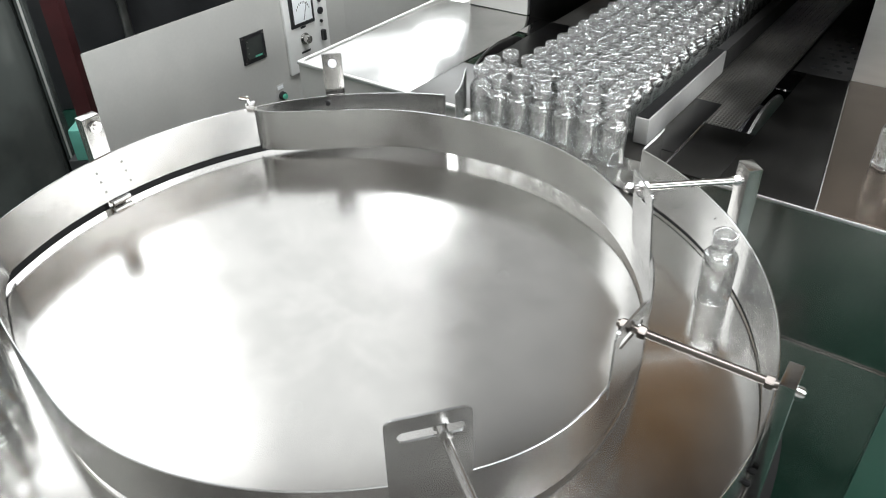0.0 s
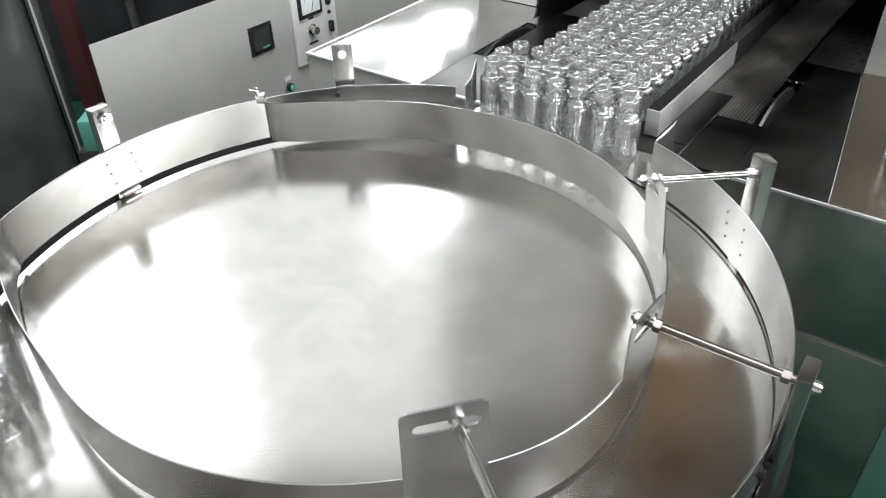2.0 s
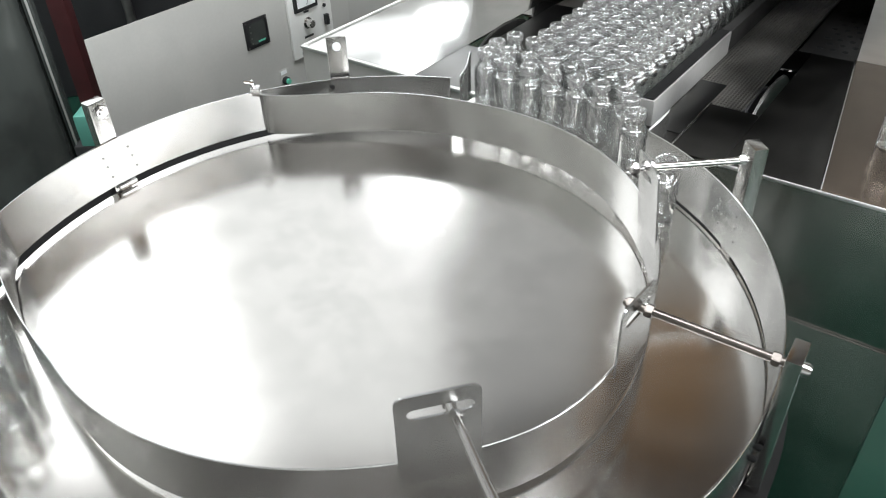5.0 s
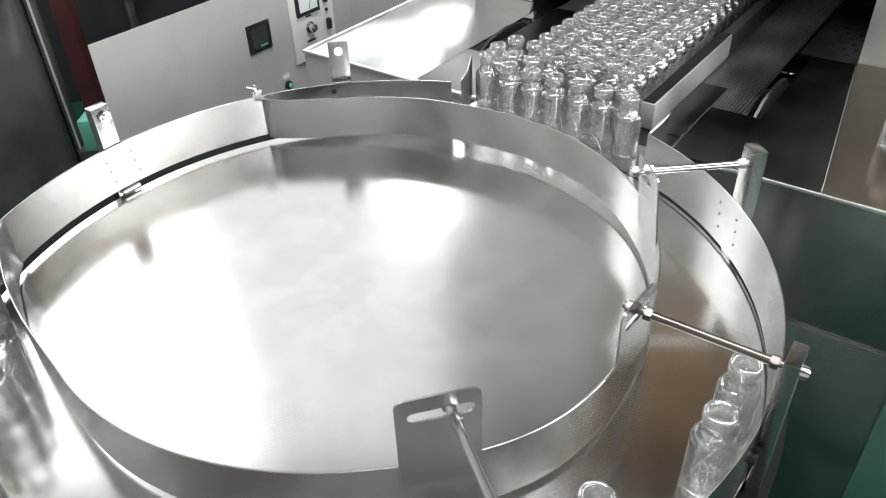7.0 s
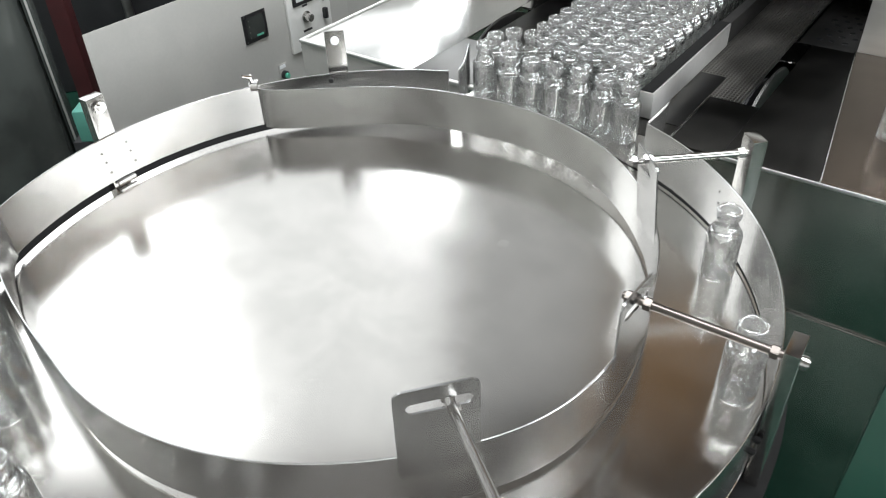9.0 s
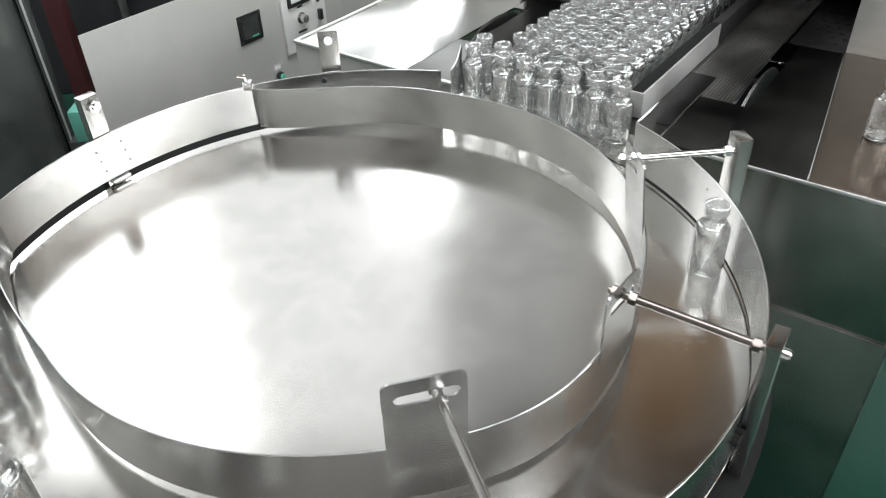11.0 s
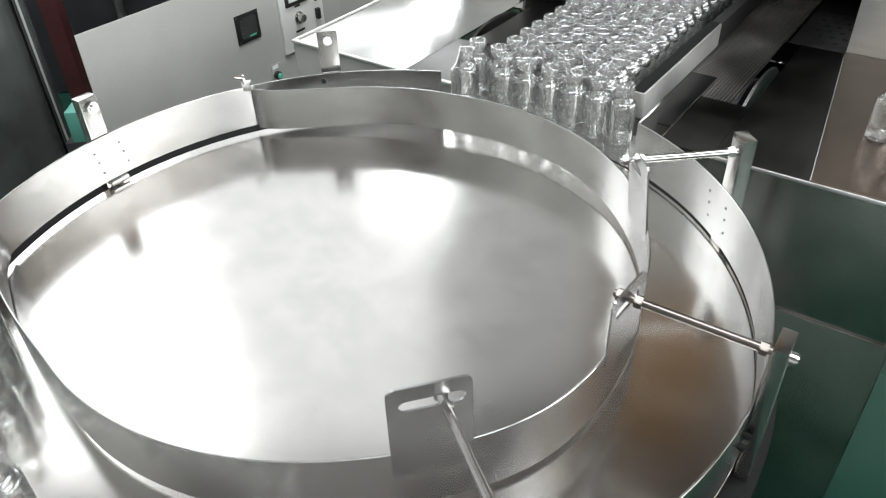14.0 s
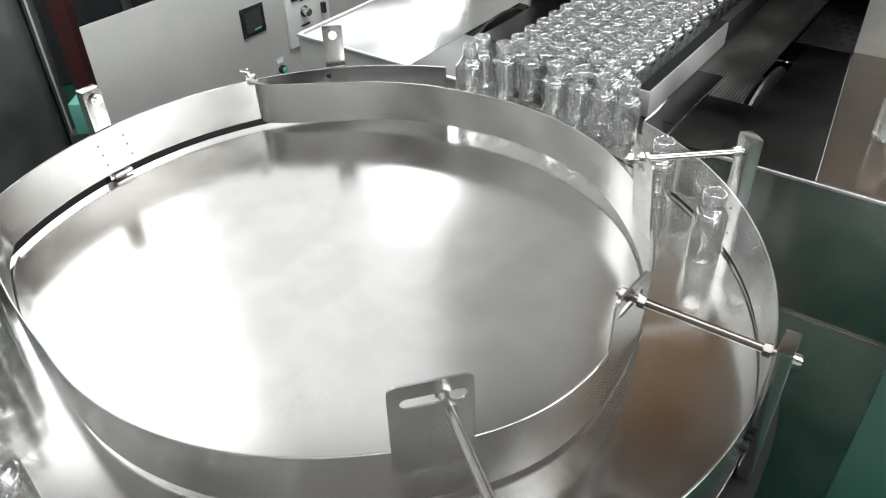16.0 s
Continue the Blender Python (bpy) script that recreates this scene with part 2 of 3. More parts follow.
def lathe(profile, seg=28, bm=None):
    """A closed turned body from (radius, height) pairs."""
    bm = bm or bmesh.new()
    rings = []
    for r, z in profile:
        if r < 1e-6:
            rings.append([bm.verts.new((0, 0, z))])
        else:
            rings.append([bm.verts.new((r * math.cos(2 * math.pi * k / seg), r * math.sin(2 * math.pi * k / seg), z)) for k in range(seg)])
    for a, b in zip(rings, rings[1:]):
        for k in range(seg):
            j = (k + 1) % seg
            if len(a) == 1:
                bm.faces.new((a[0], b[k], b[j]))
            elif len(b) == 1:
                bm.faces.new((a[k], a[j], b[0]))
            else:
                bm.faces.new((a[k], a[j], b[j], b[k]))
    return bm


def band(line, z0, z1, thick=0.0021, bm=None, sag=None, gap=None):
    """A bent upright strip of sheet along a plan line, with rounded upper edge."""
    bm = bm or bmesh.new()
    rows = []
    n = len(line)
    for k, (x, y) in enumerate(line):
        a, b = line[max(0, k - 1)], line[min(n - 1, k + 1)]
        d = Vector((b[0] - a[0], b[1] - a[1])).normalized()
        nx, ny = -d.y * thick / 2, d.x * thick / 2
        e = thick * 0.35
        s = sag(x, y) if sag else 0.0
        low = gap(x, y) if gap else z0
        rows.append([bm.verts.new(c) for c in (
            (x - nx, y - ny, low - s), (x - nx, y - ny, z1 - e - s), (x - nx * 0.4, y - ny * 0.4, z1 - s), (x + nx * 0.4, y + ny * 0.4, z1 - s),
            (x + nx, y + ny, z1 - e - s), (x + nx, y + ny, low - s))])
    for a, b in zip(rows, rows[1:]):
        for k in range(6):
            j = (k + 1) % 6
            bm.faces.new((a[k], b[k], b[j], a[j]))
    bm.faces.new(rows[0])
    bm.faces.new(list(reversed(rows[-1])))
    return bm


def arc(cx, cy, r, a0, a1, step=1.5):
    n = max(2, int(abs(a1 - a0) / step))
    return [(cx + r * math.cos(radians(a0 + (a1 - a0) * k / n)), cy + r * math.sin(radians(a0 + (a1 - a0) * k / n))) for k in range(n + 1)]


def bezier(p, q, r, s, n=24):
    out = []
    for k in range(n + 1):
        t = k / n
        w = ((1 - t) ** 3, 3 * t * (1 - t) ** 2, 3 * t * t * (1 - t), t ** 3)
        out.append(tuple(sum(w[i] * c[ax] for i, c in enumerate((p, q, r, s))) for ax in (0, 1)))
    return out


def plate_with_slot(w, h, thick, corner, slot_x0, slot_x1, slot_z, slot_r, seg=8):
    """An upright plate in the xz plane, bottom edge at z 0, upper corners rounded, with a long rounded slot cut through."""
    n = 4 * seg
    sx, mid = (slot_x1 - slot_x0) / 2 - slot_r, (slot_x0 + slot_x1) / 2
    inner, outer = [], []
    for k in range(n):
        a = 2 * math.pi * (k + 0.5) / n
        inner.append((mid + (sx if math.cos(a) > 0 else -sx) + slot_r * math.cos(a), slot_z + slot_r * math.sin(a)))
        qx, qz = (w / 2 if math.cos(a) > 0 else -w / 2), (h if math.sin(a) > 0 else 0.0)
        c = corner if math.sin(a) > 0 else 0.0005
        ox, oz = qx - math.copysign(c, qx), qz - c if qz else c
        outer.append((ox + c * math.cos(a), oz + c * math.sin(a)))
    bm = bmesh.new()
    loops = []
    for y in (-thick / 2, thick / 2):
        loops.append(([bm.verts.new((x, y, z)) for x, z in outer], [bm.verts.new((x, y, z)) for x, z in inner]))
    (o0, i0), (o1, i1) = loops
    for k in range(n):
        j = (k + 1) % n
        bm.faces.new((o0[k], o0[j], i0[j], i0[k]))
        bm.faces.new((o1[j], o1[k], i1[k], i1[j]))
        bm.faces.new((o0[j], o0[k], o1[k], o1[j]))
        bm.faces.new((i0[k], i0[j], i1[j], i1[k]))
    return bm


def hexnut(p, q, r, bm=None):
    return cylinder(p, q, r, 6, bm, bevel=r * 0.08)


DISC_M = pose(0, 0, Z)
BED = pose(0, 0, Z, 0, 0, TURN_M)

# ---- hall ----
# unseen hall: wall tones follow what the steel mirrors
R_X0, R_X1, R_Y0, TOP = -5.2, 5.0, -4.6, 7.0
tagged(finish("floor", box(R_X0, R_X1, R_Y0, WALL_Y, -0.1, 0.0), FLOOR, smooth=False), "glossy dark green epoxy hall floor", "floor", kind="structure")
tagged(finish("ceiling", box(R_X0, R_X1, R_Y0, WALL_Y, TOP, TOP + 0.1), CEIL, smooth=False), "dark brown boarded hall ceiling", "ceiling", kind="structure")
# south wall is pale below and dark above for the strips' reflections
tagged(finish("wall_south", box(R_X0 - 0.2, R_X1 + 0.2, R_Y0 - 0.2, R_Y0, 3.4, TOP + 0.1), TAN, smooth=False), "dark taupe upper part of the hall wall", "wall", kind="structure")
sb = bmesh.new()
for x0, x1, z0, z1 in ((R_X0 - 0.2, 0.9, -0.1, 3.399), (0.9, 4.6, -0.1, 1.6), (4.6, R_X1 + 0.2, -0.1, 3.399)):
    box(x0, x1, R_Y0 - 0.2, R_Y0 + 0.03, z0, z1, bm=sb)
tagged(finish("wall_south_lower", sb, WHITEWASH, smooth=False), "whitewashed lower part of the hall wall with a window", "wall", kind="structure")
tagged(finish("wall_west", box(R_X0 - 0.2, R_X0, R_Y0, WALL_Y, -0.1, TOP + 0.1), WALLP, smooth=False), "pale painted hall wall", "wall", kind="structure")
eb = bmesh.new()
for y0, y1, z0, z1 in ((R_Y0, -4.4, -0.1, TOP + 0.1), (3.9, WALL_Y, -0.1, TOP + 0.1), (-4.4, 3.9, -0.1, 1.7), (-4.4, 3.9, 3.7, TOP + 0.1)):
    box(R_X1, R_X1 + 0.2, y0, y1, z0, z1, bm=eb)
tagged(finish("wall_east", eb, BROWN, smooth=False), "brown boarded hall wall with a wide window", "wall", kind="structure")
wb = bmesh.new()
for x0, x1, z0, z1 in ((R_X0 - 0.2, -4.5, -0.1, TOP + 0.1), (-4.5, -1.8, -0.1, 2.5), (-4.5, -1.8, 6.6, TOP + 0.1), (-1.8, -1.7, -0.1, TOP + 0.1),
                       (-1.7, 1.40, -0.1, 1.8), (-1.7, 1.40, 6.7, TOP + 0.1), (1.40, 1.44, -0.1, TOP + 0.1)):
    box(x0, x1, WALL_Y, WALL_Y + 0.2, z0, z1, bm=wb)
tagged(finish("wall_north", wb, WALLP, smooth=False), "pale painted hall wall with tall windows", "wall", kind="structure")
tagged(finish("wall_north_plain", box(1.44, R_X1 + 0.2, WALL_Y, WALL_Y + 0.2, -0.1, TOP + 0.1), GREIGE, smooth=False), "greige painted stretch of hall wall", "wall", kind="structure")
# unseen brown panel, added for the brown reflection on the disc
tagged(finish("trim", box(1.75, 2.72, WALL_Y - 0.03, WALL_Y - 0.001, 4.8, 6.95, 0.004), BROWN, smooth=False), "unseen brown panel mirrored in the disc", "wall panel", kind="structure")
# unseen panes behind the lamps, added to keep the sky's blue out
for name, x0, x1, z0, z1 in (("window_1", -4.5, -1.8, 2.5, 6.6), ("window_2", -1.7, 1.40, 1.8, 6.7)):
    tagged(finish(name, box(x0, x1, WALL_Y + 0.08, WALL_Y + 0.088, z0, z1), FROSTED, smooth=False), "unseen tall frosted hall window pane", "window", kind="structure")
tagged(finish("window_4", box(0.9, 4.6, R_Y0 - 0.10, R_Y0 - 0.092, 1.6, 3.399), FROSTED, smooth=False), "unseen wide frosted hall window pane", "window", kind="structure")
tagged(finish("window_3", box(R_X1 + 0.08, R_X1 + 0.088, -4.4, 3.9, 1.7, 3.7), FROSTED, smooth=False), "unseen wide frosted hall window pane", "window", kind="structure")

# ---- turntable ----
tt = thing("turntable", DISC_M, "round brushed stainless steel turntable with guide strips", "turntable")
R_DISC, R_OUT, R_IN, CX, CY = 0.4690, 0.468, 0.357, -0.003, 0.039
disc = part("disc", lathe([(0, -0.012), (R_DISC - 0.001, -0.012), (R_DISC, -0.011), (R_DISC, -0.001), (R_DISC - 0.001, 0.0), (0, 0.0)], 160), DISC, tt, "brushed rotating steel disc with smudges")
stains = [(-12, 0.404, 0.012), (18, 0.402, 0.010), (54, 0.40, 0.013), (81, 0.399, 0.011), (213, 0.397, 0.012), (140, 0.25, 0.007), (300, 0.3, 0.006), (20, 0.2, 0.006), (250, 0.16, 0.008)]
for a, r, s in stains:
    ring = bmesh.new()
    vs = []
    for k in range(20):
        q = 2 * math.pi * k / 20
        w = s * (1.35 + 0.35 * noise.noise((math.cos(q) * 1.3 + a, math.sin(q) * 1.3, r * 9)))
        vs.append(ring.verts.new((r * math.cos(radians(a)) + w * math.cos(q), r * math.sin(radians(a)) + w * math.sin(q), 0.0003)))
    ring.faces.new(vs)
    part("stain", ring, STAIN if r > 0.35 else SMUDGE, disc, "dried brown residue spot")
# black ring, added so that the gap under the guide strips reads dark
part("gap_shade_ring", lathe([(0.34, -0.030), (0.492, -0.030), (0.492, -0.0135), (0.34, -0.0135)], 120), MATTE_BLACK, tt, "black ring that darkens the gap under the rim")
# black apron, added for the dark seen through the rear gap
rs = bmesh.new()
lip = [[rs.verts.new((r * math.cos(radians(a)), r * math.sin(radians(a)), z)) for r, z in ((0.493, -0.020), (0.493, -0.016), (0.556, -0.016), (0.556, -0.020))] for a in range(78, 187, 3)]
for p, q in zip(lip, lip[1:]):
    for k in range(4):
        rs.faces.new((p[k], q[k], q[(k + 1) % 4], p[(k + 1) % 4]))
rs.faces.new(lip[0])
rs.faces.new(lip[-1][::-1])
bmesh.ops.recalc_face_normals(rs, faces=rs.faces)
part("gap_shade_apron", rs, MATTE_BLACK, tt, "black apron that darkens the gap behind the disc")
part("drum", lathe([(0.36, -0.62), (0.39, -0.62), (0.39, -0.031), (0.36, -0.031)], 96), SHEET, tt, "steel drum under the disc")
part("foot_ring", lathe([(0, -0.85), (0.42, -0.85), (0.42, -0.62), (0, -0.62)], 96), DULL, tt)

outer_back = arc(0, 0, R_OUT, 182, 74.4)
part("outer_guide_strip", band(outer_back, 0.012, 0.082), STRIP, tt, "satin steel guide strip")
outer_front = [(0.447, 0.300), (0.425, 0.270)] + arc(0, 0, R_OUT, 31, -172)
part("outer_guide_strip", band(outer_front, 0.0065, 0.082), STRIP, tt, "satin steel guide strip")
start = (-0.1850, 0.4300)
c62 = (CX + R_IN * math.cos(radians(58)), CY + R_IN * math.sin(radians(58)))
t62 = (math.sin(radians(58)), -math.cos(radians(58)))
cend = (CX + R_IN * math.cos(radians(-140)), CY + R_IN * math.sin(radians(-140)))
ring_line = []
for k in range(133):
    a = 58 - 198 * k / 132
    r = R_IN + 0.011 * math.exp(-(((a + 58) / 17) ** 2))      # a slight bulge between the two front tabs
    r += 0.0025 * math.exp(-(((a - 25) / 22) ** 2))             # and a fainter one by the first tab
    ring_line.append((CX + r * math.cos(radians(a)), CY + r * math.sin(radians(a))))
inner = (bezier(start, (-0.170, 0.4135), (-0.130, 0.4155), (-0.080, 0.4157), 24)[:-1]
         + bezier((-0.080, 0.4157), (0.010, 0.4190), (c62[0] - 0.125 * t62[0], c62[1] - 0.125 * t62[1]), c62, 30)[:-1] + ring_line
         + bezier(cend, (-0.315, -0.1445), (-0.385, -0.075), (-0.432, 0.023), 28)[1:]
         + bezier((-0.432, 0.023), (-0.445, 0.045), (-0.455, 0.07), (-0.460, 0.10), 10)[1:])

def hang(x, y):
    """The strip sits a little lower towards its clamped end."""
    return 0.002 * max(0.0, min(1.0, (0.10 - x) / 0.12)) if y > 0.3 else 0.0


def under(x, y):
    """The gap under the strip: wide by the vials, narrow along the front."""
    return 0.015 - 0.007 * max(0.0, min(1.0, (0.20 - y) / 0.12)) - (0.004 * max(0.0, min(1.0, (0.05 - x) / 0.1)) if y > 0.3 else 0.0)


part("inner_guide_strip", band(inner, 0.015, 0.080, sag=hang, gap=under), STRIP, tt, "satin steel inner guide strip")
part("strip_bolt", cylinder((-0.069, 0.4580, 0.070), (-0.069, 0.468, 0.070), 0.0042, 12, bevel=0.001), BLACK, tt)
for a, z in ((-38.4, 0.052), (-39.8, 0.048)):
    c, d = math.cos(radians(a)), math.sin(radians(a))
    part("rim_bolt", cylinder((0.469 * c, 0.469 * d, z), (0.476 * c, 0.476 * d, z), 0.0034, 10, bevel=0.001), MATTE_BLACK, tt)
# clamp where the two strips meet
part("clamp_pin", cylinder((-0.190, 0.430, 0.070), (-0.196, 0.438, 0.097), 0.0035, 12, bevel=0.001), POLISHED, tt)
part("clamp_wing", cylinder((-0.1925, 0.4335, 0.094), (-0.206, 0.4280, 0.099), 0.0032, 10, bevel=0.001), POLISHED, tt)
part("clamp_block", box(-0.197, -0.183, 0.424, 0.440, 0.074, 0.088, 0.002), POLISHED, tt)


def rivets(a_mid, r, parent):
    for da in (-2.6, 2.6):
        for z in (0.028, 0.046, 0.062):
            a = radians(a_mid + da + (z - 0.046) * 20)
            p = Vector((r * math.cos(a), r * math.sin(a), z))
            n = Vector((-math.cos(a), -math.sin(a), 0))
            part("rivet", cylinder(p, p + n * 0.0010, 0.0015, 10), DULL, parent)


foot = part("guide_foot", box(-0.005, 0.001, -0.015, 0.015, 0.003, 0.0105, 0.001), STRIP, tt)
foot.matrix_basis = pose(0.466 * math.cos(radians(143)), 0.466 * math.sin(radians(143)), 0, 0, 0, 143)
rivets(143, R_OUT - 0.0009, tt)
rivets(8, R_OUT - 0.0009, tt)


def post(a, r, top, w, d, name="post", low=-0.62):
    m = pose(r * math.cos(radians(a)), r * math.sin(radians(a)), 0, 0, 0, a)
    ob = part(name, box(-d / 2, d / 2, -w / 2, w / 2, low, top, 0.0012), BAR, tt, "square milled steel post")
    ob.matrix_basis = m
    return ob, m


# posts: one with a bolt, one flat bar with a hole, two that carry rods
pl, ml = post(143.6, 0.4785, 0.143, 0.028, 0.017)
part("bolt", hexnut((-0.017, 0.0, 0.129), (-0.010, 0.0, 0.129), 0.0095), POLISHED, pl)
part("bolt", cylinder((-0.021, 0.0, 0.129), (-0.017, 0.0, 0.129), 0.0055, 16, bevel=0.001), POLISHED, pl)
pb, mb = post(96.8, 0.474, 0.152, 0.032, 0.006)
# white disc stands in for the bright bed seen through the bar's hole
part("bolt", cylinder((-0.0065, 0.0, 0.136), (-0.003, 0.0, 0.136), 0.007, 18, bevel=0.001), WHITE, pb, "white disc for the bright hole in the bar")
p1, m1 = post(6.9, 0.4770, 0.157, 0.027, 0.017)
p2, m2 = post(-36.0, 0.4772, 0.155, 0.032, 0.013)
p3, m3 = post(-72.5, 0.50, 0.158, 0.026, 0.026)


def tab(x, y, yaw, w, top, slot_x0, slot_x1, low=0.055, lean=0.0, slot_z=0.138, corner=0.009):
    ob = part("slotted_tab", plate_with_slot(w, top - low, 0.0022, corner, slot_x0, slot_x1, slot_z - low, 0.0058), STRIP, tt, "slotted steel bracket tab")
    ob.matrix_basis = pose(x, y, low, -lean, 0, yaw)
    return ob


def rod(p, q, parent, head=0.012, r=0.0046, mat=ROD):
    p, q = Vector(p), Vector(q)
    d = (q - p).normalized()
    part("rod", cylinder(p - d * 0.016, q + d * 0.006, r, 20, bevel=0.0008), mat, parent, "worn steel threaded rod")
    for c in (p - d * 0.009, p + d * 0.0085, q - d * 0.006):
        part("nut", hexnut(c - d * 0.0038, c + d * 0.0034, 0.0068), BAR if mat == ROD else DARKROD, parent)
    part("bolt_head", cylinder(q + d * 0.006, q + d * head, 0.0066, 16, bevel=0.0015), ROD, parent)


tab(0.3495, 0.0250, 95, 0.064, 0.160, -0.010, 0.027, lean=6.0, corner=0.004)
rod((0.3395, 0.0455, 0.139), (0.464, 0.053, 0.139), tt)
tab(0.2745, -0.2035, 49.5, 0.064, 0.158, -0.024, 0.022, 0.077)
rod((0.278, -0.199, 0.138), (0.384, -0.268, 0.131), tt, 0.022, 0.0040, DARKROD)
tab(0.0900, -0.3130, 12.5, 0.072, 0.162, -0.026, 0.030, slot_z=0.141)
rod((0.101, -0.311, 0.138), (0.150, -0.472, 0.138), tt)

# ---- drying tunnel with its steel bed ----
tn = thing("drying_tunnel", BED, "stainless steel drying tunnel with open mouth and flat bed", "machine")
FR, BL, BR, HV = 0.546, -0.642, 0.572, 1.052
BELT0, BELT1, SLOT0, SLOT1 = -0.315, 0.215, 0.218, 0.250
part("bed_sheet", box(BL, BELT0 - 0.035, FR, HV, -0.004, 0.0, 0.0008), SHEET, tn, "mirror-bright bed sheet")
# right and front sheets hold the mirrored mouth's dark in their colour
part("bed_sheet", box(SLOT1, BR, FR, HV, -0.004, 0.0, 0.0008), BEDDULL, tn, "bed sheet coloured dark for the mirrored mouth")
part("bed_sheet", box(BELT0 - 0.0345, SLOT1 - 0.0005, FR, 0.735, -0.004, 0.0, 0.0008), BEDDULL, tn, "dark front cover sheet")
for s0, s1 in ((BELT0 - 0.0345, BELT0), (SLOT0, SLOT1 - 0.0005)):
    part("bed_sheet", box(s0, s1, 0.952, HV, -0.004, 0.0, 0.0008), SHEET, tn)
tp = bmesh.new()
cols = []
for k in range(33):
    x = -0.20 + 0.372 * k / 32
    y = math.sqrt(0.4745 ** 2 - x * x)
    cols.append([tp.verts.new(c) for c in ((x, y, -0.006), (x, FR - 0.001, -0.006), (x, FR - 0.001, -0.001), (x, y, -0.001))])
for a, b in zip(cols, cols[1:]):
    for k in range(4):
        tp.faces.new((a[k], b[k], b[(k + 1) % 4], a[(k + 1) % 4]))
tp.faces.new(cols[0])
tp.faces.new(list(reversed(cols[-1])))
part("transfer_plate", tp, FRONT, tn, "narrow steel transfer plate")
tinted = bmesh.new()
lo = [tinted.verts.new((x, y, 0.0004)) for x, y in ((0.396, FR + 0.001), (BR - 0.001, FR + 0.001), (BR - 0.001, HV - 0.001), (0.329, HV - 0.001))]
hi = [tinted.verts.new((q.co.x, q.co.y, 0.0032)) for q in lo]
for k in range(4):
    tinted.faces.new((lo[k], lo[(k + 1) % 4], hi[(k + 1) % 4], hi[k]))
tinted.faces.new(hi)
tinted.faces.new(list(reversed(lo)))
part("cover_plate", tinted, TINTED, tn, "brown heat-tinted steel cover plate", smooth=False)
strip = box(-0.0012, 0.0012, 0.0, 0.507, 0.0, 0.0036, 0.0004)
strip.transform(pose(0.395, FR + 0.0012, 0.0004, 0, 0, math.degrees(math.atan2(0.067, 0.503))))
part("plate_edge", strip, POLISHED, tn, "bright cut edge")
part("front_panel", box(-0.219, BR, FR + 0.001, FR + 0.012, -0.237, -0.0043, 0.001), FRONT, tn, "satin upper front panel")
part("front_panel", box(BL, -0.221, FR + 0.001, FR + 0.012, -0.237, -0.0043, 0.001), PAINT, tn, "grey left part of the upper front panel")
part("front_panel", box(BL, BR, FR + 0.004, FR + 0.015, -0.82, -0.240, 0.001), FRONT, tn, "satin lower front panel")
part("side_panel", box(BL, BL + 0.012, FR + 0.016, 2.2, -0.82, -0.0043, 0.001), SHEET, tn)
part("side_panel", box(BR - 0.012, BR, FR + 0.016, 2.2, -0.82, -0.0043, 0.001), SHEET, tn)
part("edge_trim", box(BL - 0.002, -0.20, FR - 0.003, FR + 0.006, -0.0045, 0.003, 0.0035, seg=4), HOOD, tn, "bright folded edge")
part("edge_trim", box(BL - 0.003, BL + 0.006, FR + 0.0065, HV + 0.6, -0.0045, 0.003, 0.0035, seg=4), HOOD, tn, "bright folded edge")
part("seam_trim", box(BL, BR, FR - 0.003, FR + 0.003, -0.2405, -0.2378, 0.0012, seg=3), BAR, tn, "bright folded seam")
part("edge_trim", box(BR - 0.001, BR + 0.0015, FR - 0.0005, FR + 0.003, -0.82, -0.0043, 0.0005), POLISHED, tn)
part("plinth", box(BL + 0.03, BR - 0.03, FR + 0.05, 2.15, -0.85, -0.82), DULL, tn)
part("edge_trim", box(SLOT1 - 0.02, BR, FR - 0.0030, FR + 0.0005, -0.0040, 0.0016, 0.0016, seg=4), HOOD, tn, "bright folded edge")
# hood
part("hood_front", box(0.330, 0.495, HV, HV + 0.012, 0.001, 0.55, 0.0015), HOOD, tn, "satin hood front panel")
part("hood_front", box(-0.549, -0.386, HV, HV + 0.012, 0.001, 0.55, 0.0015), HOOD, tn, "satin hood front panel")
part("hood_front", box(-0.386, 0.330, HV, HV + 0.012, 0.42, 0.55, 0.0015), HOOD, tn, "satin hood header")
part("hood_side", box(-0.549, -0.537, HV + 0.0125, 2.6, 0.001, 0.55, 0.0015), HOOD, tn)
part("hood_side", box(0.483, 0.495, HV + 0.0125, 2.6, 0.001, 0.55, 0.0015), HOOD, tn)
part("hood_roof", box(-0.549, 0.495, HV, 2.6, 0.55, 0.562, 0.0015), HOOD, tn)
# walls, roof and back are coloured near black for the shade inside
part("mouth_wall", box(-0.398, -0.386, HV + 0.0125, 2.55, -0.2, 0.42), MOUTH_SHADE, tn)
part("mouth_wall", box(0.330, 0.342, HV + 0.0125, 2.55, -0.2, 0.42), MOUTH_SHADE, tn)
part("mouth_roof", box(-0.398, 0.342, HV + 0.0125, 2.55, 0.42, 0.43), MOUTH_SHADE, tn)
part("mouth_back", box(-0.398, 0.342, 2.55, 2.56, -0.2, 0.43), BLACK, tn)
part("bed_sheet", box(BL, -0.550, HV + 0.0005, 2.2, -0.004, 0.0, 0.0008), SHEET, tn)
part("bed_sheet", box(0.496, BR, HV + 0.0005, 2.2, -0.004, 0.0, 0.0008), SHEET, tn)
part("side_tray", box(SLOT0 + 0.004, 0.329, HV + 0.001, 2.5, -0.02, -0.004, 0.001), DULL, tn, "perforated steel inner tray")
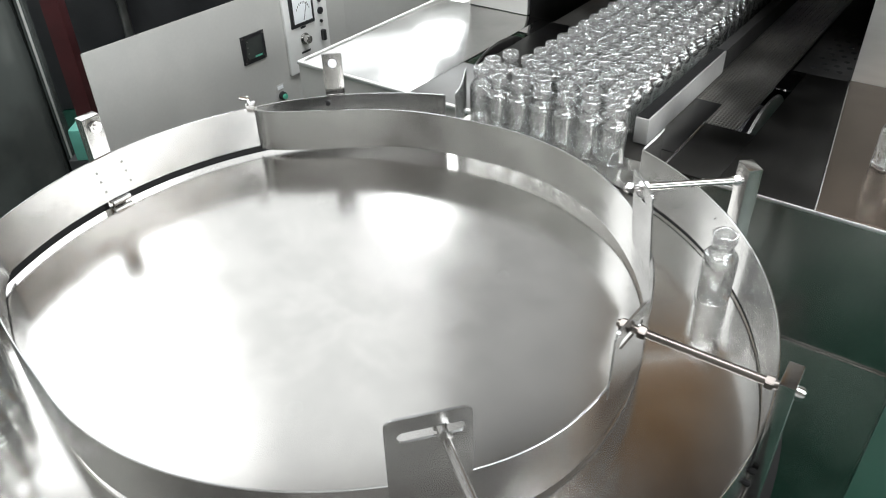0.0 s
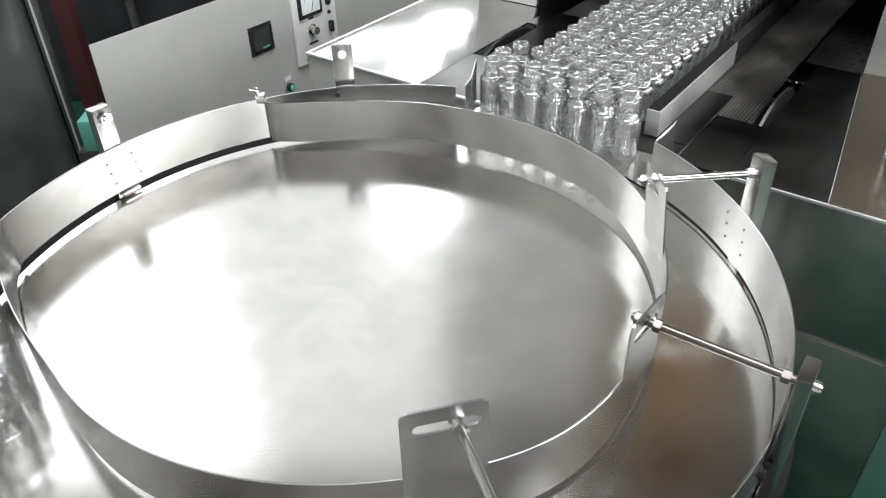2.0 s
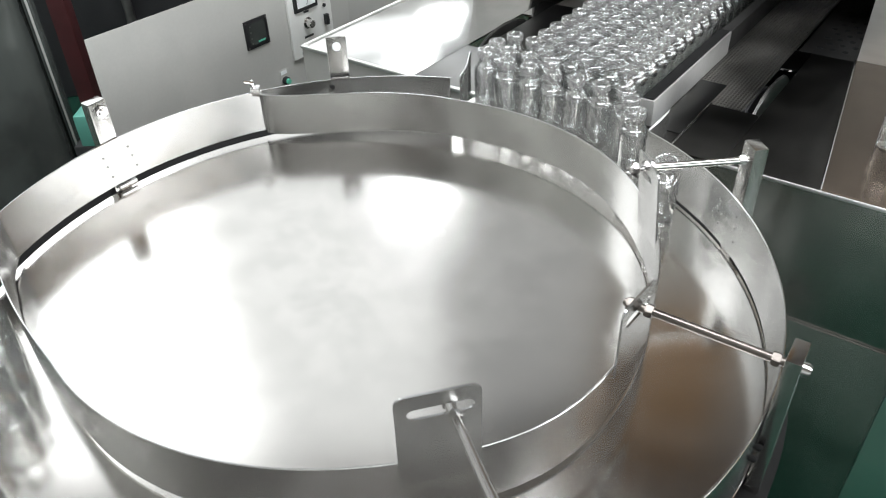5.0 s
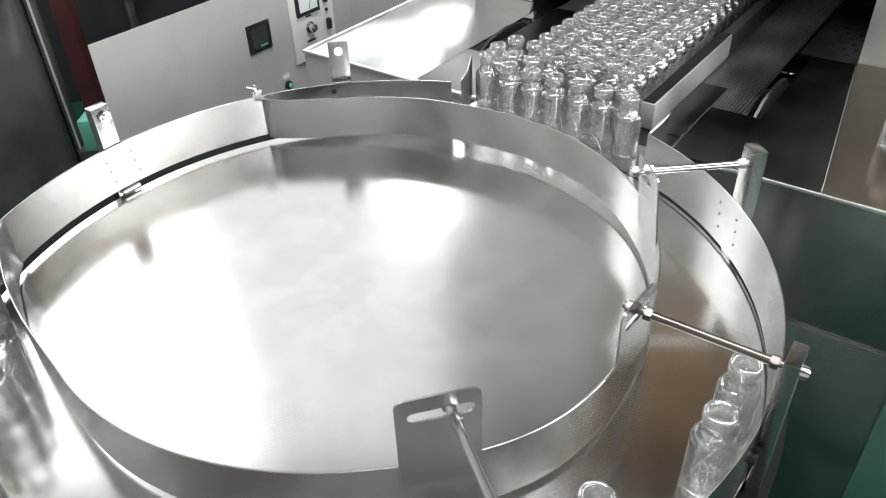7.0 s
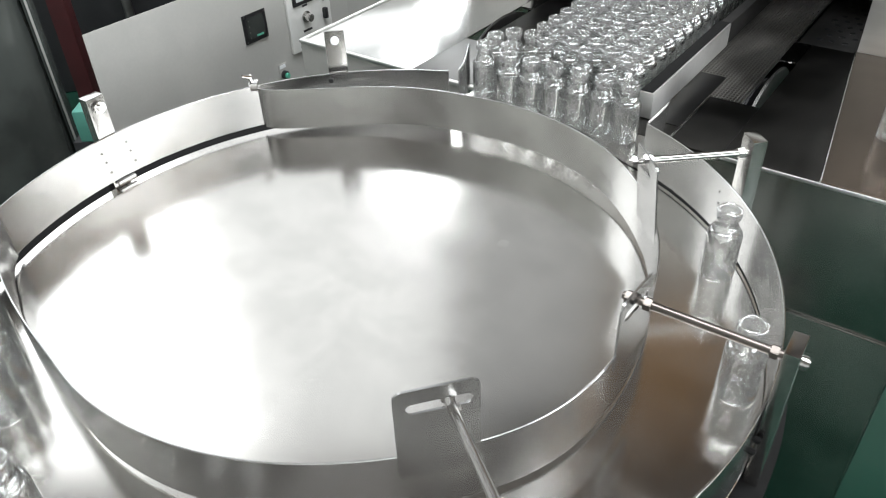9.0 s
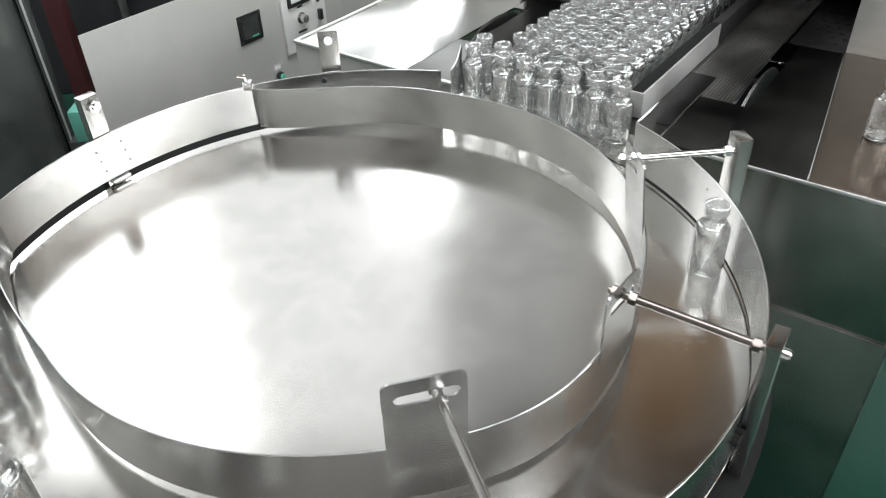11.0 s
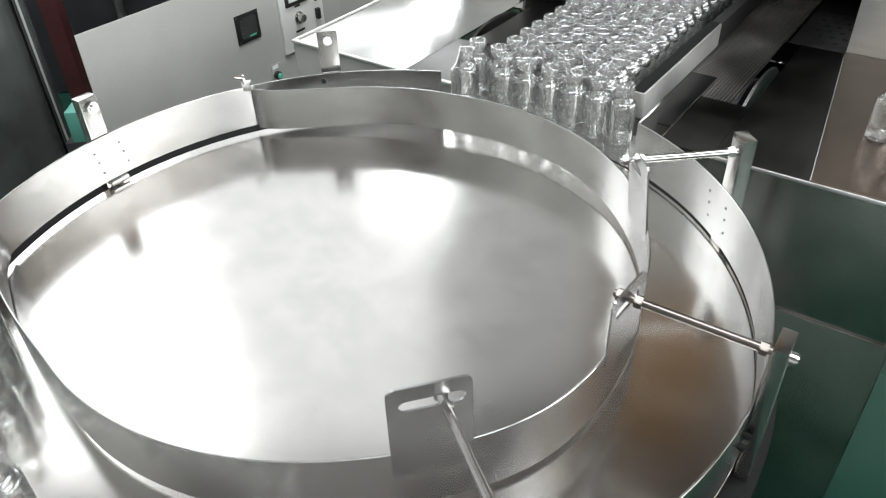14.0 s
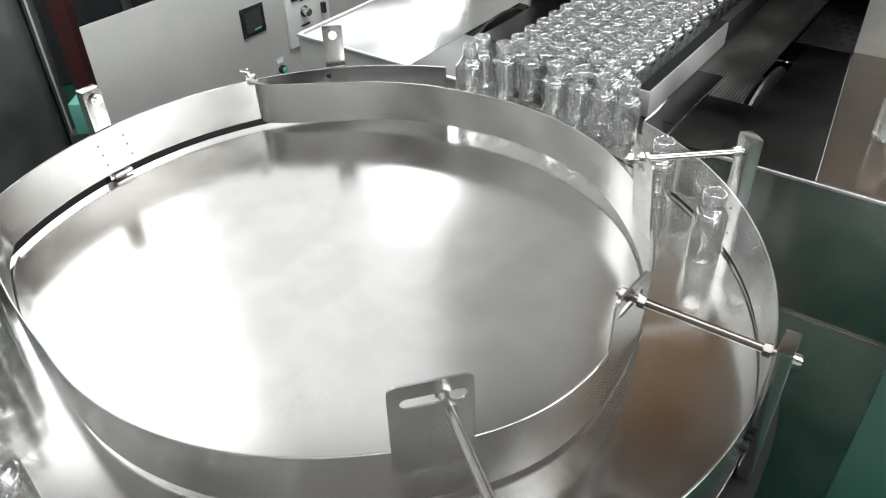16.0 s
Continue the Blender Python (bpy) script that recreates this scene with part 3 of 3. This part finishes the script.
# black discs laid on the tray stand in for the dark of its holes
for a in range(3):
    for b in range(9):
        c = (0.252 + 0.024 * a + (0.012 if b % 2 else 0), 1.10 + 0.03 * b)
        part("hole", cylinder((c[0], c[1], -0.0042), (c[0], c[1], -0.0034), 0.0058, 12), BLACK, tn)
part("belt_pan", box(BELT0 - 0.03, SLOT1, 0.60, 2.5, -0.24, -0.23), BLACK, tn)
# belt drum with its flanges showing in the slots
part("drum_roller", cylinder((BELT0 + 0.002, 0.845, -0.20), (SLOT0 - 0.002, 0.845, -0.20), 0.188, 64), BLACK, tn)
for c in (BELT0 - 0.017, SLOT0 + 0.017):
    fl = cylinder((c - 0.0025, 0.845, -0.20), (c + 0.0025, 0.845, -0.20), 0.2145, 96, bevel=0.003)
    part("flange", fl, DULL, tn, "rounded drum flange in its slot")
# mesh belt
bl = bmesh.new()
for k in range(89):
    x = BELT0 + 0.004 + k * 0.006
    box(x - 0.0008, x + 0.0008, 0.738, 2.3, -0.0035, -0.0012, bm=bl)
for k in range(130):
    y = 0.742 + k * 0.0085
    box(BELT0, BELT1, y - 0.0009, y + 0.0009, -0.0045, -0.0005, bm=bl)
tagged(part("mesh_belt", bl, WIRE, tn, "woven steel wire conveyor belt", smooth=False), kind="stuff")
# rails on the bed
rail = part("guide_rail", box(0.0905, 0.1145, 0.597, 0.96, 0.002, 0.047, 0.0015), HOOD, tn, "square steel guide rail")
part("rail_cover", box(0.0915, 0.1115, 0.600, 0.958, 0.0472, 0.0490, 0.0005), MATTE_BLACK, rail, "dark top plate")
# rail's far stretch, coloured dark where it fades into the tunnel's shade
part("inner_rail", box(0.0920, 0.1120, 0.962, 1.9, 0.002, 0.044, 0.0015), MOUTH_SHADE, tn, "inner rail coloured dark for the tunnel's shade")
part("guide_rail", box(-0.1625, -0.150, 0.70, 1.9, 0.002, 0.010, 0.0015), DULL, tn, "low side rail of the belt")
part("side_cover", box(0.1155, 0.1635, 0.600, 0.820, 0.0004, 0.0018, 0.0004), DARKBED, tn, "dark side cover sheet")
# added sheet that hides the mesh where this side looks plain and dark
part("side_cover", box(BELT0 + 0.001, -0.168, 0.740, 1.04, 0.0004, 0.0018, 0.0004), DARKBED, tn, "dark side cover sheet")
part("low_rail", box(0.1640, 0.1675, 0.552, 0.735, 0.001, 0.0035, 0.0006), BAR, tn)
part("entry_flap", band([(0.170, 0.437), (0.170, 0.512)], 0.012, 0.084), STRIP, tn, "small entry flap")
part("entry_flap", band([(-0.160, 0.440), (-0.170, 0.47), (-0.205, 0.535)], 0.012, 0.086), STRIP, tn, "small entry flap")

# ---- control cabinet ----
PU, PV0, PV1, PT = -1.05, 0.305, 1.125, 0.008
cb = thing("control_cabinet", BED, "light grey painted control cabinet with meters", "cabinet")
part("cabinet_body", box(PU - 0.10, PU - 0.0025, PV0 + 0.05, PV1 - 0.01, -0.85, PT - 0.065, 0.003), PAINT, cb)
part("front_plate", box(PU - 0.002, PU, PV0 - 0.003, PV1, -0.80, PT + 0.003, 0.0008), PAINT, cb)
mt = part("panel_meter", box(PU + 0.0002, PU + 0.004, 0.727, 0.806, -0.160, -0.084, 0.0012), BLACK, cb, "square black panel meter")
part("display", box(PU + 0.0042, PU + 0.0046, 0.739, 0.795, -0.150, -0.094), DARKGLOSS, mt)
for y, z in ((0.732, -0.089), (0.801, -0.089), (0.732, -0.155), (0.801, -0.155)):
    part("screw", cylinder((PU + 0.004, y, z), (PU + 0.0056, y, z), 0.0025, 10), DULL, mt)
part("printed_bar", box(PU + 0.0047, PU + 0.0051, 0.766, 0.790, -0.148, -0.143), LEDGREEN, mt)
for z in (-0.10, -0.116, -0.132, -0.146):
    part("key", cylinder((PU + 0.0046, 0.745, z), (PU + 0.0056, 0.745, z), 0.0016, 10), DULL, mt)
sc = part("speed_controller", box(PU + 0.0002, PU + 0.009, 0.880, 1.045, -0.24, -0.006, 0.003), FACE, cb, "light metal speed controller with dial")
mx = PU + 0.009
part("meter_frame", box(mx + 0.0002, mx + 0.006, 0.900, 0.988, -0.112, -0.022, 0.002), BLACK, sc)
part("meter_card", box(mx + 0.0062, mx + 0.0068, 0.910, 0.979, -0.101, -0.031, 0.0002), WHITE, sc)
for k in range(9):
    a = radians(35 + 13 * k)
    cx, cz = 0.945 + 0.03 * math.cos(a), -0.093 + 0.045 * math.sin(a)
    part("scale_mark", box(mx + 0.0069, mx + 0.0073, cx - 0.0012, cx + 0.0012, cz - 0.003, cz + 0.003), INK, sc)
ndl = part("needle", box(mx + 0.0072, mx + 0.0078, -0.0009, 0.0009, 0, 0.05), INK, sc)
ndl.matrix_basis = pose(0, 0.945, -0.097, -20, 0, 0)
part("knob", cylinder((mx, 0.945, -0.150), (mx + 0.022, 0.945, -0.150), 0.011, 24, bevel=0.002), POLISHED, sc, "metal speed knob")
part("knob_collar", cylinder((mx, 0.945, -0.150), (mx + 0.004, 0.945, -0.150), 0.016, 24, bevel=0.001), BAR, sc)
for z, r in ((-0.035, 0.006), (-0.06, 0.006), (-0.09, 0.010), (-0.12, 0.005)):
    part("indicator", cylinder((mx, 1.015, z), (mx + 0.006, 1.015, z), r, 16, bevel=0.001), BLACK, sc)
part("toggle", box(mx, mx + 0.012, 1.010, 1.022, -0.175, -0.145, 0.002), BLACK, sc)
for y, z, w in ((0.945, -0.118, 0.02), (0.945, -0.188, 0.035), (0.99, -0.21, 0.04), (0.935, -0.228, 0.05)):
    part("printed_bar", box(mx + 0.0001, mx + 0.0006, y - w / 2, y + w / 2, z - 0.003, z + 0.003), INK, sc)
sw = part("selector_switch", cylinder((PU + 0.002, 0.836, -0.283), (PU + 0.014, 0.836, -0.283), 0.012, 20, bevel=0.002), BLACK, cb, "round black selector switch")
part("switch_button", cylinder((PU + 0.014, 0.836, -0.283), (PU + 0.022, 0.836, -0.283), 0.008, 18, bevel=0.002), LEDGREEN, sw, "green push button")
part("switch_plate", box(PU + 0.0002, PU + 0.002, 0.821, 0.851, -0.299, -0.251, 0.0006), PAINT, sw)
part("switch_card", box(PU + 0.0021, PU + 0.0026, 0.825, 0.847, -0.265, -0.254), WHITE, sw, "white name card")

# ---- things round the machine ----
lc = thing("steel_cabinet", pose(-1.02, 0.95, 0, 0, 0, 8), "dark glossy steel cabinet with rounded body", "cabinet")
part("cabinet_body", cylinder((-0.02, 0.0, 0.0), (-0.02, 0.0, 1.16), 0.24, 48, bevel=0.006), DARKGLOSS, lc)
part("door_edge", box(0.226, 0.2395, -0.02, 0.02, 0.03, 1.14, 0.004), DARKGLOSS, lc, "upright door edge")
part("edge_trim", box(0.2345, 0.2390, -0.0240, -0.0205, 0.03, 1.14, 0.0008), HOOD, lc, "thin bright edge strip")
col = thing("red_post", pose(-1.09, 1.75, 0), "dark red painted steel post", "post")
part("shaft", box(-0.028, 0.028, -0.028, 0.028, 0, 1.5, 0.004), RED, col)
part("base_plate", box(-0.10, 0.10, -0.10, 0.10, 0, 0.012, 0.002), RED, col)
gc = thing("grey_cabinet", BED, "grey painted cabinet behind the control panel", "cabinet")
part("cabinet_body", box(-1.42, -1.11, 1.14, 2.3, -0.85, 0.115, 0.006), PAINT, gc)
part("door", box(-1.109, -1.095, 1.16, 1.70, -0.80, 0.095, 0.003), PAINT, gc)
part("door", box(-1.109, -1.095, 1.71, 2.28, -0.80, 0.095, 0.003), PAINT, gc)
# made-up black block that fills the dark background behind the cabinets
de = thing("dark_backdrop", pose(-1.6, 2.9, 0, 0, 0, 10), "large black backdrop block against the hall wall", "machine")
part("housing", box(-1.5, 1.4, -0.4, 0.4, 0.0, 1.05, 0.02), BLACK, de)
part("pipe", cylinder((0.35, -0.45, 0.0), (0.35, -0.45, 1.2), 0.02, 16), DULL, de, "thin upright grey pipe")
# teal block on a stand, added in place of a glimpse of lit floor
tb = thing("teal_floor_block", pose(-0.635, 0.75, 0), "small teal block in place of lit green floor", "motor")
part("housing", box(-0.012, 0.03, -0.03, 0.03, 0.69, 0.760, 0.006), TEAL, tb)
part("stand", box(-0.03, 0.03, -0.03, 0.03, 0.0, 0.69, 0.004), BLACK, tb)

# ---- vials ----
VH, VR = 0.097, 0.0208


def rounded(cx, cz, rx, rz, a0, a1, n):
    """Points along part of an ellipse, from angle a0 to a1, in (radius, height)."""
    return [(cx + rx * math.cos(radians(a0 + (a1 - a0) * k / n)), cz + rz * math.sin(radians(a0 + (a1 - a0) * k / n))) for k in range(n + 1)]


prof = ([(0, 0.0030), (0.010, 0.0026), (0.0150, 0.0014)] + rounded(0.0176, 0.0032, 0.0032, 0.0032, -120, 0, 6) + [(VR, 0.010), (VR, 0.056)]
        + rounded(0.0138, 0.0600, 0.0070, 0.0095, 8, 72, 6) + rounded(0.0163, 0.0795, 0.0042, 0.0068, 250, 150, 5)
        + rounded(0.0124, 0.0862, 0.0025, 0.0024, -70, 0, 3) + rounded(0.0124, 0.0943, 0.0025, 0.0027, 0, 180, 10)
        + [(0.0099, 0.090), (0.0099, 0.078), (0.0105, 0.0745), (0.0140, 0.0680), (0.0175, 0.0630), (0.0190, 0.0580), (0.0192, 0.052), (0.0192, 0.0085), (0.0182, 0.0055), (0.0160, 0.0042), (0, 0.0042)])
vial = finish("glass_vial", lathe(prof, 28), GLASS)
vial.data.materials.append(LIP)      # moulded lip and heel: thicker glass, brightened to stand in for their highlights
for face in vial.data.polygons:
    face.material_index = 1 if face.center.z > 0.0815 or (face.center.z < 0.0036 and face.center.xy.length > 0.014) else 0
tagged(vial, "empty clear glass vial with a rolled lip", "vial", "vials")
VIALS = []


def put_vial(x, y, z=Z, turn=0.0):
    if not VIALS:
        vial.matrix_world = pose(x, y, z, 0, 0, turn)
        ob = vial
    else:
        ob = copy_thing(vial, pose(x, y, z, 0, 0, turn))
    VIALS.append(ob)
    return ob


def bed(u, v):
    p = BED @ Vector((u, v, 0))
    return p.x, p.y


OMEGA = -39.5
rng = random.Random(4)
STEP, PITCH = 0.0432, 0.0428
LATTICE = []
for row in range(22):
    for k in range(6):
        u, v = 0.0605 - k * 0.0372, 0.5965 + row * PITCH + (PITCH / 2 if k % 2 else 0)
        LATTICE.append((u + rng.uniform(-0.0008, 0.0008), v + rng.uniform(-0.0006, 0.0006)))
for u, v in ((-0.178, 0.580), (-0.172, 0.536)):
    LATTICE.append((u, v))
CREEP = [(put_vial(*bed(u, v), Z + 0.0002, rng.uniform(0, 360)), u, v) for u, v in LATTICE]
STRAGGLER = put_vial(*bed(-0.167, 0.622), Z + 0.0004, 40)      # moves up beside the crowd when the queue has thinned
# those that pass on to the disc: (seconds, angle on the disc then)
RIDERS = [(0.0, 0.8), (7.0, -60.0), (7.0, -40.8), (7.0, -31.6), (8.2, 5.5), (10.3, -51.4), (11.2, -7.4), (16.0, 4.4), (16.0, 21.5),
          (20.0, 27.0), (20.5, 27.0), (21.0, 27.0), (21.5, 27.0)]
RIDE_OBJECTS = [put_vial(0.5, 0, Z + 0.0004) for _ in RIDERS]
# waiting in the pocket at the far side of the disc
for x, y in ((-0.361, -0.176), (-0.373, -0.132), (-0.399, -0.091), (-0.431, -0.044), (-0.403, -0.171), (-0.416, -0.129), (-0.439, -0.087), (-0.375, -0.218)):
    put_vial(x, y, Z + 0.0004, rng.uniform(0, 360))
# two set aside on the bed
for u, v in ((0.450, 0.732), (0.490, 0.750)):
    put_vial(*bed(u, v), Z + 0.0035, 20)


RADII = [0.439, 0.421, 0.439, 0.439, 0.439, 0.436, 0.439, 0.437, 0.438, 0.438, 0.438, 0.438, 0.438]


def on_disc(a, r=0.439):
    return r * math.cos(radians(a)), r * math.sin(radians(a))


def motions():
    # the disc turns evenly
    walk(disc, [(t, pose(0, 0, 0, 0, 0, OMEGA * t)) for t in range(0, 17)])
    # the crowd creeps forward with the belt
    for ob, u, v in CREEP:
        turn = math.degrees(ob.matrix_world.to_euler().z)
        a, b = bed(u, v), bed(u, v - 0.036)
        walk(ob, [(t, pose(*(a if t < 9 else b), Z + 0.0002, 0, 0, turn)) for t in (0, 8.4, 15.5, 16)])
    places = [(0, -0.167, 0.622), (8.4, -0.167, 0.622), (10.4, -0.131, 0.560), (15.5, -0.131, 0.541), (16, -0.131, 0.541)]
    walk(STRAGGLER, [(t, pose(*bed(u, v), Z + 0.0004, 0, 0, 40)) for t, u, v in places])
    # riders: queue in the front row, slip over the transfer plate, ride round, stop in the pocket
    leaves = [t - (27.0 - a) / -OMEGA for t, a in RIDERS]
    gate = [bed(0.0895 - STEP * k, 0.516) for k in range(6)] + [bed(-0.148 + STEP * k, 0.5536) for k in range(8)]
    for n, (ob, (t0, a0)) in enumerate(zip(RIDE_OBJECTS, RIDERS)):
        rows = []
        go = leaves[n]                       # reaches 27 degrees on the disc
        for t in np.arange(0.0, 16.01, 0.25):
            t = float(t)
            a = a0 + OMEGA * (t - t0)
            if t >= go:
                stop = -138 + 6 * n
                rows.append((t, pose(*on_disc(max(a, stop), RADII[n]), Z + 0.0004, 0, 0, max(a, stop))))
            else:
                ahead = sum(1.0 if leaves[j] - 1.0 > t + 0.25 else max(0.0, (leaves[j] - 1.0 - t) / 0.25) if leaves[j] - 1.0 > t else 0.0 for j in range(n))
                k = min(12.0, max(0.0, ahead))
                i = int(k)
                p = Vector(gate[i]).lerp(Vector(gate[i + 1]), k - i)
                p += Vector(bed(0.0225 * min(1.0, t / 13.0), 0.0)) - Vector(bed(0.0, 0.0))      # the queue edges along
                lead = go - t
                if lead < 0.9:
                    w = 1 - lead / 0.9
                    p = p.lerp(Vector(on_disc(27.0, RADII[n])), w * w)
                rows.append((t, pose(p.x, p.y, Z + 0.0004, 0, 0, 27)))
        walk(ob, rows)


motions()
